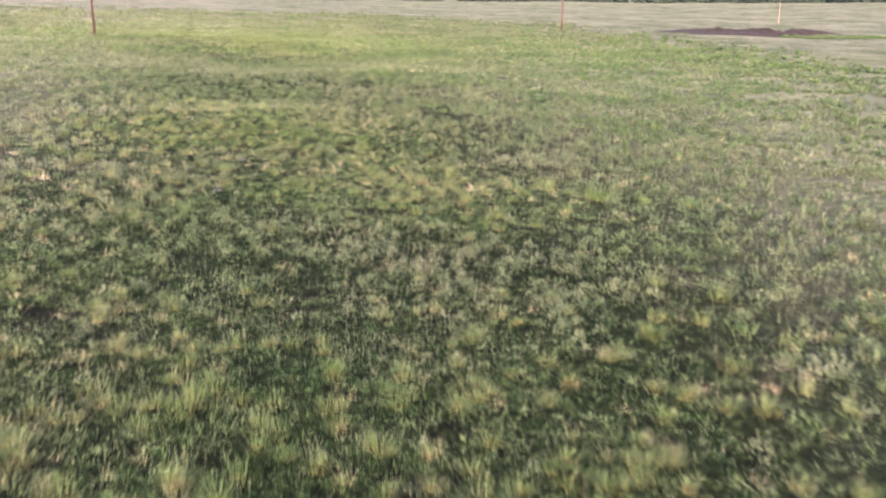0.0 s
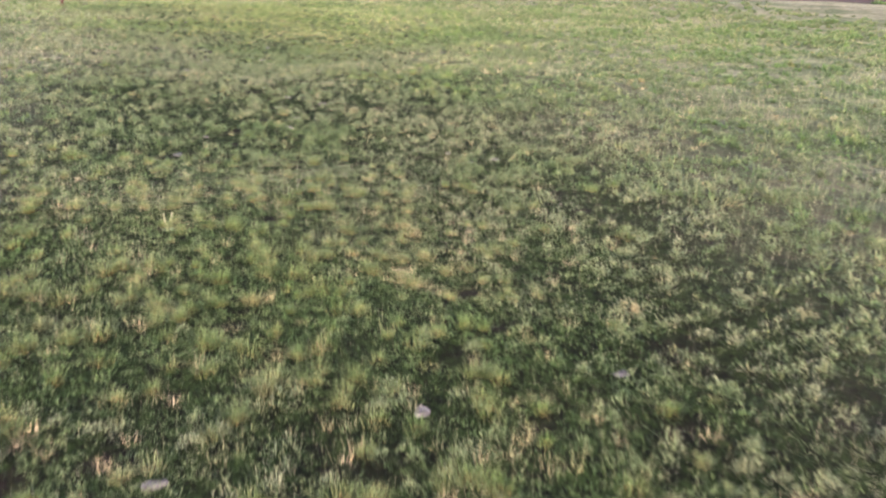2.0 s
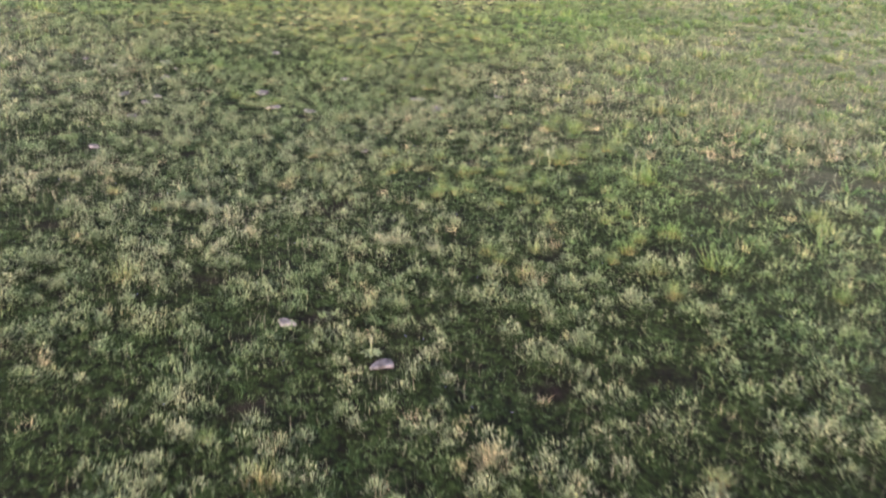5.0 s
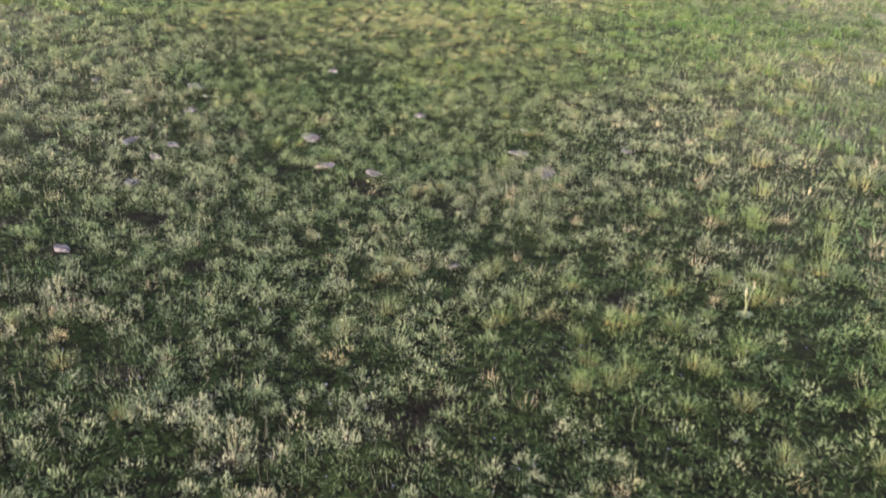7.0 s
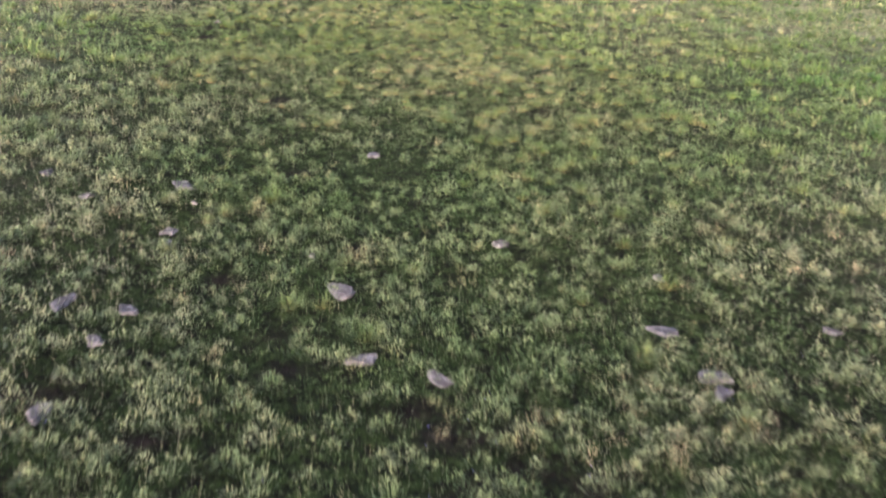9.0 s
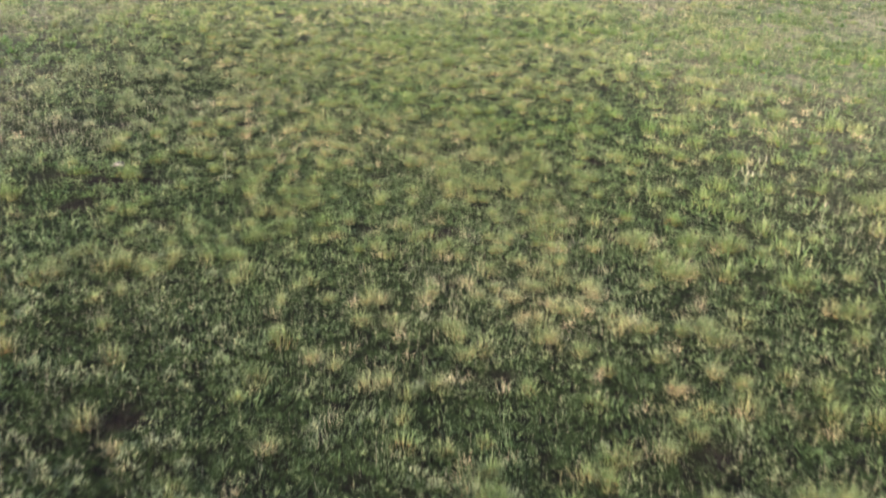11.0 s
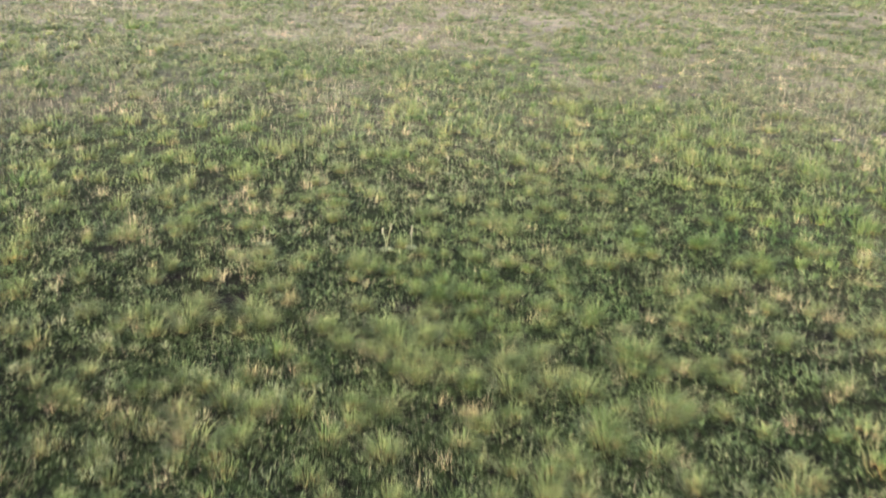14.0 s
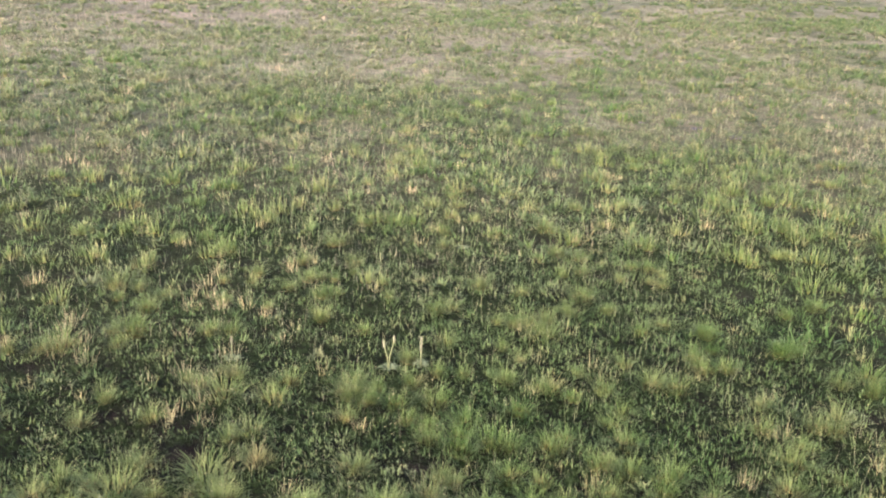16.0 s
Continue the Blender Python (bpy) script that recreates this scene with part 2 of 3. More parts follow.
# Bare spots: x, y, radius
BARE = [(-7.2, 14.8, .8), (-5.7, 13.9, .6), (4.9, 22.5, .6), (-2.4, 16.6, .45), (-6.8, 25.7, .5), (-8.3, 26.1, .5), (-5.5, 25.6, .4),
        (-12.2, 47.1, .6), (-11.3, 51.1, .7), (-9.4, 56.8, .5), (-15.3, 66.5, .5), (-18.0, 66.6, .5), (-11.4, 62.6, .5),
        (-16.0, 72.0, .6), (-13.3, 71.0, .5), (-12.6, 70.6, .45), (-13.9, 71.4, .4), (-14.5, 70.8, .35), (-11.9, 70.2, .4), (-13.0, 70.1, .3), (-12.3, 71.5, .3), (-18.8, 70.6, .6), (-18.0, 74.6, .4), (-19.8, 136.6, 1.4), (-22.5, 137.0, 1.0),
        (-29.0, 110.9, .6), (-30.5, 111.5, .5), (-27.6, 93.0, .6), (-29.5, 93.5, .5), (-24.4, 111.0, .4),
        (-4.8, 30.9, .5), (2.1, 33.0, .45), (-3.7, 34.4, .35), (0.1, 35.2, .7), (-2.4, 32.3, .4), (-17.2, 68.4, .55), (-15.2, 66.7, .4), (-21.9, 72.4, .5),
        (-25.1, 93.4, .6), (-26.0, 93.9, .6), (-14.4, 95.3, .5), (-26.3, 93.0, .6), (-26.0, 91.7, .5), (-8.6, 46.8, .6), (-4.8, 47.9, .5), (-6.3, 48.8, .4),
        (-7.2, 47.9, .35), (-11.0, 49.0, .45), (-11.0, 46.6, .5), (-5.8, 18.7, .35), (-28.9, 110.6, .45), (-27.8, 110.3, .35)]
# Random small spots serve as dark gaps between the plants.
for k in range(720):
    u = rng.uniform(0, 1)
    w = rng.normal(0, 11)
    BARE.append((-24 * u - 2 + w, 4 + 132 * u + rng.normal(0, 4), float(rng.uniform(.13, .42))))
BARE = np.array(BARE) * (1, 1, 0.68)


def bare(x, y):
    """1 on a bare spot, 0 off it, soft between."""
    out = np.zeros(np.shape(x))
    wob = 0.45 + 1.1 * soft_noise(x, y, 0.4, 31)
    for cx, cy, r in BARE:
        near = (np.abs(x - cx) < 2.4 * r) & (np.abs(y - cy) < 2.4 * r)
        if near.any():
            out[near] = np.maximum(out[near], np.clip(1.5 - np.hypot(x[near] - cx, (y[near] - cy) * 1.2) / (r * wob[near]), 0, 1))
    return out


def tussocky(x, y):
    """Share of tall bunchgrass, 0 to 1: the rest is low grey-green growth."""
    v = 0.34 + 0.9 * (layered(x, y, 13.0, 21) - 0.5)
    for cx, cy, rx, ry, s in ((0, 9, 10, 5.5, .6), (-9, 38, 8, 9, .8), (0, 26.5, 4.5, 3, .8), (-9, 44.5, 5, 3, .35), (-4, 68, 4, 8, .3),
                              (20, 34, 9, 8, .3), (-25, 116, 18, 19, .85), (-16, 98, 8, 9, .45), (-12, 88, 8, 6, .25), (2, 18.5, 11, 4.5, -.5),
                              (-12, 54, 10, 8, -.6), (-3, 49, 8, 5, -.4), (-15, 71, 7, 7, -.45), (-31, 101, 6, 9, -.6), (-21, 82, 8, 7, -.3), (-1, 57, 6, 7, .15), (-9, 64, 5, 4, .5), (6, 36, 7, 9, -.4),
                              (-40, 108, 10, 12, -.4), (6, 40, 9, 9, -.3), (-19, 136, 7, 5, -.5), (-10, 64, 30, 15, -.22), (-17, 86, 8, 6, -.2)):
        v = v + s * hump(x, y, cx, cy, rx, ry)
    return np.clip(v, 0.03, 1)


# ---------------------------------------------------------------- ground


def spread(lo, hi, fine, reach, grow=1.16):
    """Grid lines, fine from lo to hi, and ever wider out to reach on both sides."""
    v = list(np.arange(lo, hi, fine))
    s, d = v[-1], fine
    while s < reach:
        d = min(d * grow, 120)
        s += d
        v.append(s)
    s, d = lo, fine
    while s > -reach:
        d = min(d * grow, 120)
        s -= d
        v.insert(0, s)
    return np.array(v)


def mesh_from(name, verts, faces, sides, material, tip=None):
    """A mesh of faces with the same number of sides, from arrays. tip: for each vertex, how far along its blade it is."""
    me = bpy.data.meshes.new(name)
    nf = len(faces)
    me.vertices.add(len(verts))
    me.vertices.foreach_set("co", np.asarray(verts, np.float32).ravel())
    me.loops.add(nf * sides)
    me.loops.foreach_set("vertex_index", np.asarray(faces, np.int32).ravel())
    me.polygons.add(nf)
    me.polygons.foreach_set("loop_start", np.arange(0, nf * sides, sides, dtype=np.int32))
    if tip is not None:
        uv = me.uv_layers.new(name="UVMap")
        both = np.zeros((nf * sides, 2), np.float32)
        both[:, 1] = np.asarray(tip)[np.asarray(faces).ravel()]
        uv.data.foreach_set("uv", both.ravel())
    me.materials.append(material)
    me.update(calc_edges=True)
    return me


gx, gy = spread(-52, 36, 0.5, 2600), spread(4, 150, 0.5, 2600)
GX, GY = np.meshgrid(gx, gy)
cells = np.arange(len(gx) * len(gy)).reshape(len(gy), len(gx))
quads = np.stack([cells[:-1, :-1], cells[:-1, 1:], cells[1:, 1:], cells[1:, :-1]], -1).reshape(-1, 4)
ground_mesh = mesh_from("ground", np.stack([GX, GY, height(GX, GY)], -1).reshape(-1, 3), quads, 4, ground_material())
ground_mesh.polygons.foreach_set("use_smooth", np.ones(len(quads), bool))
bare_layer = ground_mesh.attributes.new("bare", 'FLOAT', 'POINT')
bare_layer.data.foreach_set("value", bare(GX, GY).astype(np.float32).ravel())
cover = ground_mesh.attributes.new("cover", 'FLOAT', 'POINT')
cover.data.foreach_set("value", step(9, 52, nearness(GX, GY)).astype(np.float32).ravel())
ground = new("ground", ground_mesh)
tagged(ground, "uneven meadow ground of dark soil and olive turf", "ground", kind="structure")


def on_ground(x, y):
    return float(height(np.array([x], float), np.array([y], float))[0])


# ---------------------------------------------------------------- grass and low growth


def blades(base, way, length, width, lean, bend, joints):
    """Blades as bent tapering strips: vertices, triangles, and how far along each vertex lies. Arrays of one length."""
    n = len(base)
    d = np.stack([np.cos(way), np.sin(way), np.zeros(n)], 1)
    across = np.stack([-np.sin(way), np.cos(way), np.zeros(n)], 1) * (width / 2)[:, None]
    up = np.array([0, 0, 1.0])

    def at(s, turn):
        return d * (np.sin(turn) * s)[:, None] + up * (np.cos(turn) * s)[:, None]
    if joints == 0:  # a leaf that widens to its end
        tip = base + at(length, lean)
        verts = np.stack([base, tip - across, tip + across], 1).reshape(-1, 3)
        tris = np.arange(3 * n).reshape(-1, 3)
        along = np.tile([0.0, 1.0, 1.0], n)
    elif joints == 1:
        tip = base + at(length, lean)
        verts = np.stack([base - across, base + across, tip], 1).reshape(-1, 3)
        tris = np.arange(3 * n).reshape(-1, 3)
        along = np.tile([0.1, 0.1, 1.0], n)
    else:
        m = base + at(length * 0.55, lean)
        tip = m + at(length * 0.45, lean + bend)
        verts = np.stack([base - across, base + across, m - across * 0.75, m + across * 0.75, tip], 1).reshape(-1, 3)
        k = 5 * np.arange(n)[:, None]
        tris = np.concatenate([k + [0, 1, 3], k + [0, 3, 2], k + [2, 3, 4]], 1).reshape(-1, 3)
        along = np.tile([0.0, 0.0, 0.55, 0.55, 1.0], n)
    return verts, tris, along


X0, X1, Y0, Y1 = -120, 110, 2, 260


def seeds(per_m2, keep, falloff=1.5, top=1.0):
    """Spots for plants: denser where they are seen from nearer. keep(x, y): share of spots that grow."""
    n = int((X1 - X0) * (Y1 - Y0) * per_m2)
    x, y = rng.uniform(X0, X1, n), rng.uniform(Y0, Y1, n)
    d = nearness(x, y)
    ok = rng.uniform(0, 1, n) < (8.0 / d) ** falloff * top
    x, y, d = x[ok], y[ok], d[ok]
    ok = rng.uniform(0, 1, len(x)) < keep(x, y)
    x, y, d = x[ok], y[ok], d[ok]
    ok = (bare(x, y) < 0.5) | (rng.uniform(0, 1, len(x)) < 0.12)
    return x[ok], y[ok], d[ok]


def stuff(name, label, category, parts, material):
    verts, tris, along, n = [], [], [], 0
    for v, t, a in parts:
        verts.append(v), tris.append(t + n), along.append(a)
        n += len(v)
    me = mesh_from(name, np.concatenate(verts), np.concatenate(tris), 3, material, np.concatenate(along))
    return tagged(new(name, me), label, category, kind="stuff")


def tuft(x, y, d, count, size, tall, wide, lean, joints, scatter_up=0.0):
    """Blades of clumps at x, y: count blades each, from a disc of the clump's size."""
    k = np.repeat(np.arange(len(x)), count)
    n = len(k)
    a, r = rng.uniform(0, 2 * np.pi, n), np.sqrt(rng.uniform(0, 1, n)) * size[k]
    bx, by = x[k] + r * np.cos(a), y[k] + r * np.sin(a)
    dome = scatter_up * tall[k] * np.sqrt(np.clip(1 - (r / size[k]) ** 2, 0, 1)) * rng.uniform(0, 1, n)
    base = np.stack([bx, by, height(bx, by) - 0.01 + dome], 1)
    way = a + rng.normal(0, 0.5, n)
    lean_now = np.clip(lean * (0.25 + r / size[k]) * rng.uniform(0.5, 1.4, n), 0.02, 1.45)
    length = tall[k] * rng.uniform(0.55, 1.1, n)
    return blades(base, way, length, wide[k] * rng.uniform(0.7, 1.3, n), lean_now, rng.uniform(0.2, 0.9, n), joints)


def bigger(d, power):
    return (d / 8.0) ** power


# low green grass everywhere
def fading(x, y):
    return 1 - step(20, 85, nearness(x, y))


x, y, d = seeds(64.0, lambda x, y: (0.18 + 0.50 * tussocky(x, y) + 0.60 * step(0.42, 0.56, layered(x, y, 0.75, 41) + 0.16 * tussocky(x, y))) * fading(x, y), 1.6)
g = bigger(d, 0.55)
pick = rng.uniform(0, 1, len(x)) < 0.85
tall = rng.uniform(0.055, 0.13, len(x)) * (0.85 + 0.4 * tussocky(x, y)) * bigger(d, 0.4)
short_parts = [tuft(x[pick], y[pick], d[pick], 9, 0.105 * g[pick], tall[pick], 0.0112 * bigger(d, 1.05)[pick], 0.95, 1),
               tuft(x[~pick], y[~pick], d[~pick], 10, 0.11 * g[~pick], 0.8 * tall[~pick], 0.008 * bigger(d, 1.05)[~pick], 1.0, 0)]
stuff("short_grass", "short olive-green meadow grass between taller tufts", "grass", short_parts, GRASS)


# low grey-green herbs in cushions
def cushions(x, y, size, tall, count, leaf, wide):
    """Leaves all over the domes of cushion plants."""
    k = np.repeat(np.arange(len(x)), count)
    n = len(k)
    a, r = rng.uniform(0, 2 * np.pi, n), np.sqrt(rng.uniform(0, 1, n))
    lobes = 1 + 0.25 * np.sin(3 * a + x[k] * 7) + 0.18 * np.sin(5 * a + y[k] * 9)
    bx, by = x[k] + r * lobes * size[k] * np.cos(a), y[k] + r * lobes * size[k] * np.sin(a)
    up = tall[k] * np.sqrt(np.clip(1 - r ** 2, 0, 1)) * rng.uniform(0.45, 1.0, n)
    base = np.stack([bx, by, height(bx, by) + up - 0.02], 1)
    lean = np.clip(0.15 + 1.0 * r * rng.uniform(0.4, 1.3, n), 0.05, 1.4)
    way, long, broad = a + rng.normal(0, 0.7, n), leaf[k] * rng.uniform(0.6, 1.3, n), wide[k] * rng.uniform(0.7, 1.3, n)
    flat = rng.uniform(0, 1, n) < 0.4
    return [blades(base[c], way[c], long[c] * f, broad[c], lean[c], lean[c], j) for c, f, j in ((flat, 1.0, 0), (~flat, 1.5, 1))]


x, y, d = seeds(8.2, lambda x, y: np.clip(1.12 - tussocky(x, y) * 1.45, 0.02, 1) * step(0.34, 0.58, layered(x, y, 1.3, 51) + 0.055) * fading(x, y), 1.42)
g = bigger(d, 0.5)
s = rng.uniform(0.08, 0.19, len(x)) * np.where(rng.uniform(0, 1, len(x)) < 0.2, 1.5, 1.0)
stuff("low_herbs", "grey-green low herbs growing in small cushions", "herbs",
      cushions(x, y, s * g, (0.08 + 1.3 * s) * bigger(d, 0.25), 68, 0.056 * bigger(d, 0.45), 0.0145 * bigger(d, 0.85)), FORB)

# bunchgrass in tussocks; those round the end of the line are things of their own
x, y, d = seeds(3.3, lambda x, y: np.clip(tussocky(x, y) * 1.25 - 0.08, 0.02, 1) * (0.66 + 0.34 * hump(x, y, -25, 115, 15, 18)) * (1 - step(18, 68, nearness(x, y))), 1.45)
s = rng.uniform(0.09, 0.19, len(x)) * np.where(rng.uniform(0, 1, len(x)) < 0.2, 1.35, 1.0)
single = (np.hypot((x + 25.5) / 8, (y - 114) / 7.5) < 1) & (s > 0.10)
single[np.flatnonzero(single)[290:]] = False
sx, sy, ss = x[single], y[single], s[single]
x, y, d, s = x[~single], y[~single], d[~single], s[~single]
g = bigger(d, 0.5)
tall = (0.12 + 1.05 * s) * rng.uniform(0.8, 1.25, len(x)) * bigger(d, 0.2)
near = d < 15
tuft_parts = [tuft(x[near], y[near], d[near], 95, (s * g)[near], tall[near], (0.0056 * bigger(d, 1.2))[near], 0.54, 2),
              tuft(x[~near], y[~near], d[~near], 52, (s * g)[~near], tall[~near], (0.0135 * bigger(d, 0.82))[~near], 0.54, 1)]
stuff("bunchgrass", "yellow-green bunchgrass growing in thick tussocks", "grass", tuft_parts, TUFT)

def parched(x, y):
    """Where the grass has dried to straw."""
    v = 0
    for cx, cy, rx, ry, s in ((-2.9, 31, 2.4, 2.6, .9), (17, 37, 6, 3, .5), (-8.5, 31, 1.2, 1.0, .6), (-24.6, 97.7, 1.8, 1.6, .6), (-19.2, 99, 1.5, 1.3, .5),
                              (-29.3, 104.2, 2, 1.6, .6), (-31.2, 113.5, 2, 2.2, .8), (-29.9, 117, 2, 1.5, .5), (-1.4, 63, 2.2, 2, .5), (-9.6, 72, 2, 1.5, .4),
                              (-23, 144, 14, 5, .7), (-6, 52, 5, 2, .2), (4, 70, 12, 4, .4), (-30, 75, 8, 4, .3)):
        v = v + s * hump(x, y, cx, cy, rx, ry)
    return v


# dry straw among it, and dry grass of the flats farther off
x, y, d = seeds(4.5, lambda x, y: np.clip(0.03 + 0.35 * tussocky(x, y) * layered(x, y, 4.0, 61) + parched(x, y), 0, 1) * (1 - step(25, 70, nearness(x, y))), 1.35)
g = bigger(d, 0.5)
straw_parts = [tuft(x, y, d, 26, 0.12 * g, rng.uniform(0.16, 0.32, len(x)) * bigger(d, 0.12), 0.0042 * bigger(d, 1.05), 0.55, 1)]
stuff("dry_grass", "straw-coloured dry grass stems in the meadow", "grass", straw_parts, STRAW)

# grass clumps of the farther meadow
x, y, d = seeds(3.4, lambda x, y: step(13, 30, nearness(x, y)) * (1 - step(70, 170, nearness(x, y))) * (0.3 + 0.7 * step(0.36, 0.58, layered(x, y, 7.0, 91))), 0.45)
size = rng.uniform(0.16, 0.36, len(x)) * np.where(rng.uniform(0, 1, len(x)) < 0.15, 1.4, 1.0) * (0.75 + 0.008 * d)
tall = (0.12 + 0.5 * size) * rng.uniform(0.8, 1.2, len(x))
wide = 0.035 + 0.0010 * d
kind = rng.uniform(0, 1, len(x)) < np.clip(0.2 + 0.6 * tussocky(x, y), 0, 0.8)
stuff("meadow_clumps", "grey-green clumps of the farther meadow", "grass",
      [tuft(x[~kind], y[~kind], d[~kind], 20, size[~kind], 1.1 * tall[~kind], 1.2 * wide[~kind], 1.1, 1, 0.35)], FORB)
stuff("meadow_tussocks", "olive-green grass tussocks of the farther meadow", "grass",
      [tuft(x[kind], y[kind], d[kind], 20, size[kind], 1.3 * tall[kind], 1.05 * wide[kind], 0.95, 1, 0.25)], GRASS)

# pale seed stems standing over all of it
x, y, d = seeds(150.0, lambda x, y: (0.38 + 0.62 * step(9, 30, nearness(x, y))) * (0.25 + 0.75 * step(0.35, 0.65, layered(x, y, 6.0, 71))) * (1 - step(60, 130, nearness(x, y))), 1.15)
k = len(x)
base = np.stack([x, y, height(x, y)], 1)
stuff("seed_stems", "pale thin seed stems standing over the meadow grass", "grass",
      [blades(base, rng.uniform(0, 2 * np.pi, k), rng.uniform(0.14, 0.30, k) * bigger(d, 0.2), 0.0036 * bigger(d, 0.8) * rng.uniform(0.6, 1.3, k),
              np.abs(rng.normal(0.16, 0.2, k)), np.zeros(k), 1)], SEED)

# ---------------------------------------------------------------- things


def part(name, bm, material, parent=None, label=""):
    me = bpy.data.meshes.new(name)
    bm.to_mesh(me)
    bm.free()
    me.materials.append(material)
    ob = new(name, me)
    ob.parent = parent
    return tagged(ob, label)


def tube(bm, path, radii, sides=7):
    """A tapering round stem along path."""
    rings = []
    for k, p in enumerate(path):
        way = (Vector(path[min(k + 1, len(path) - 1)]) - Vector(path[max(k - 1, 0)])).normalized()
        u = way.orthogonal().normalized()
        v = way.cross(u)
        rings.append([bm.verts.new(Vector(p) + radii[k] * (math.cos(2 * math.pi * j / sides) * u + math.sin(2 * math.pi * j / sides) * v)) for j in range(sides)])
    for a, b in zip(rings[:-1], rings[1:]):
        for j in range(sides):
            f = bm.faces.new((a[j], a[(j + 1) % sides], b[(j + 1) % sides], b[j]))
            f.smooth = True
    bm.faces.new(rings[0][::-1])
    bm.faces.new(rings[-1])


# bunchgrass tussocks round the end of the line, each a thing
def tussock_mesh(k):
    n, size = 170, 0.12
    a, r = rng.uniform(0, 2 * np.pi, n), np.sqrt(rng.uniform(0, 1, n)) * size
    base = np.stack([r * np.cos(a), r * np.sin(a), np.full(n, -0.02)], 1)
    got = blades(base, a + rng.normal(0, 0.45, n), rng.uniform(0.15, 0.36, n), rng.uniform(0.0035, 0.0065, n),
                 np.clip(0.65 * (0.25 + r / size) * rng.uniform(0.5, 1.4, n), 0.02, 1.4), rng.uniform(0.2, 0.9, n), 2)
    return mesh_from("bunchgrass_tussock", got[0], got[1], 3, TUFT, got[2])


TUSSOCKS = [tussock_mesh(k) for k in range(12)]
for k, (x, y, s) in enumerate(zip(sx, sy, ss)):
    ob = new("bunchgrass_tussock", TUSSOCKS[k % 12])
    f = float(s) / 0.135
    ob.matrix_basis = pose(float(x), float(y), on_ground(x, y), 0, 0, float(rng.uniform(0, 360))) @ Matrix.Diagonal((f, f, (0.55 + 0.45 * f) * float(rng.uniform(0.85, 1.15)), 1))
    size = "broad" if f > 1.25 else "small" if f < 0.85 else "thick"
    tagged(ob, size + " yellow-green bunchgrass tussock with a brown dry base", "grass tussock", "bunchgrass tussocks in the meadow")


# the broad tussocks that stand out, along the way
TUSSOCKS_SOUTH = ((-10.2, 23.2), (0.6, 14.3), (-0.7, 12.0), (-3.5, 11.4), (-2.4, 10.7), (-0.7, 10.2), (-3.2, 9.3), (4.4, 11.8), (0.4, 11.5), (1.7, 11.8),
                  (-5.4, 10.0), (7.4, 14.9), (-6.4, 33.0), (-7.7, 34.5), (-9.8, 34.2), (-8.9, 35.7), (-5.0, 42.8), (-8.0, 46.5), (-2.9, 28.9), (6.2, 41.6),
                  (-1.0, 28.3), (-2.3, 28.7), (-7.3, 36.0), (-8.7, 35.0), (-8.1, 36.9), (-9.3, 37.5), (-10.1, 37.2), (-7.3, 45.0), (-4.8, 38.5), (-6.1, 40.0),
                  (-6.2, 43.2), (-5.0, 43.3), (-9.3, 43.7), (-7.5, 44.6), (-12.0, 45.6), (-8.9, 42.6), (-4.9, 59.6),
                  (-6.6, 32.2), (-6.3, 33.3), (-8.8, 35.4), (-11.2, 35.9), (-3.2, 33.8))
TUSSOCKS_NORTH = ((-5.7, 68.1), (-7.8, 65.7), (-12.4, 67.2), (-6.9, 65.1), (-19.7, 78.8), (-18.5, 78.3), (-20.5, 77.5), (-16.6, 74.0), (-10.9, 73.6),
                  (-26.5, 103.2), (-19.5, 102.2), (-19.6, 99.6), (-18.8, 97.7), (-21.6, 104.7), (-23.2, 98.3), (-16.6, 104.2), (-28.0, 111.0), (-25.8, 110.1),
                  (-28.6, 111.4), (-25.4, 110.3), (-24.5, 111.2), (-25.6, 112.0), (-21.6, 114.0), (-20.8, 117.1), (-27.0, 110.2), (-24.3, 112.8), (-25.2, 112.3),
                  (-23.8, 112.2), (-22.4, 115.7), (-22.3, 117.3), (-26.6, 118.2), (-23.4, 120.3), (-27.0, 114.3), (-27.5, 113.0),
                  (-12.0, 66.8), (-15.1, 73.3), (-19.1, 77.3), (-18.9, 94.2), (-17.7, 96.2), (-17.8, 94.2), (-14.0, 99.5), (-22.9, 100.8), (-25.2, 109.2),
                  (-28.0, 108.1), (-25.1, 107.4), (-22.4, 108.4), (-24.4, 109.5))
for k, (x, y) in enumerate(TUSSOCKS_SOUTH + TUSSOCKS_NORTH):
    ob = new("bunchgrass_tussock", TUSSOCKS[k % 12])
    f = 1.2 + 0.25 * math.sin(k * 2.7)
    ob.matrix_basis = pose(x, y, on_ground(x, y), 0, 0, 61 * k) @ Matrix.Diagonal((f, f, f * 0.92, 1))
    tagged(ob, ("tall " if k % 3 == 0 else "broad ") + "yellow-green bunchgrass tussock standing out of low herbs", "grass tussock", "bunchgrass tussocks in the meadow")


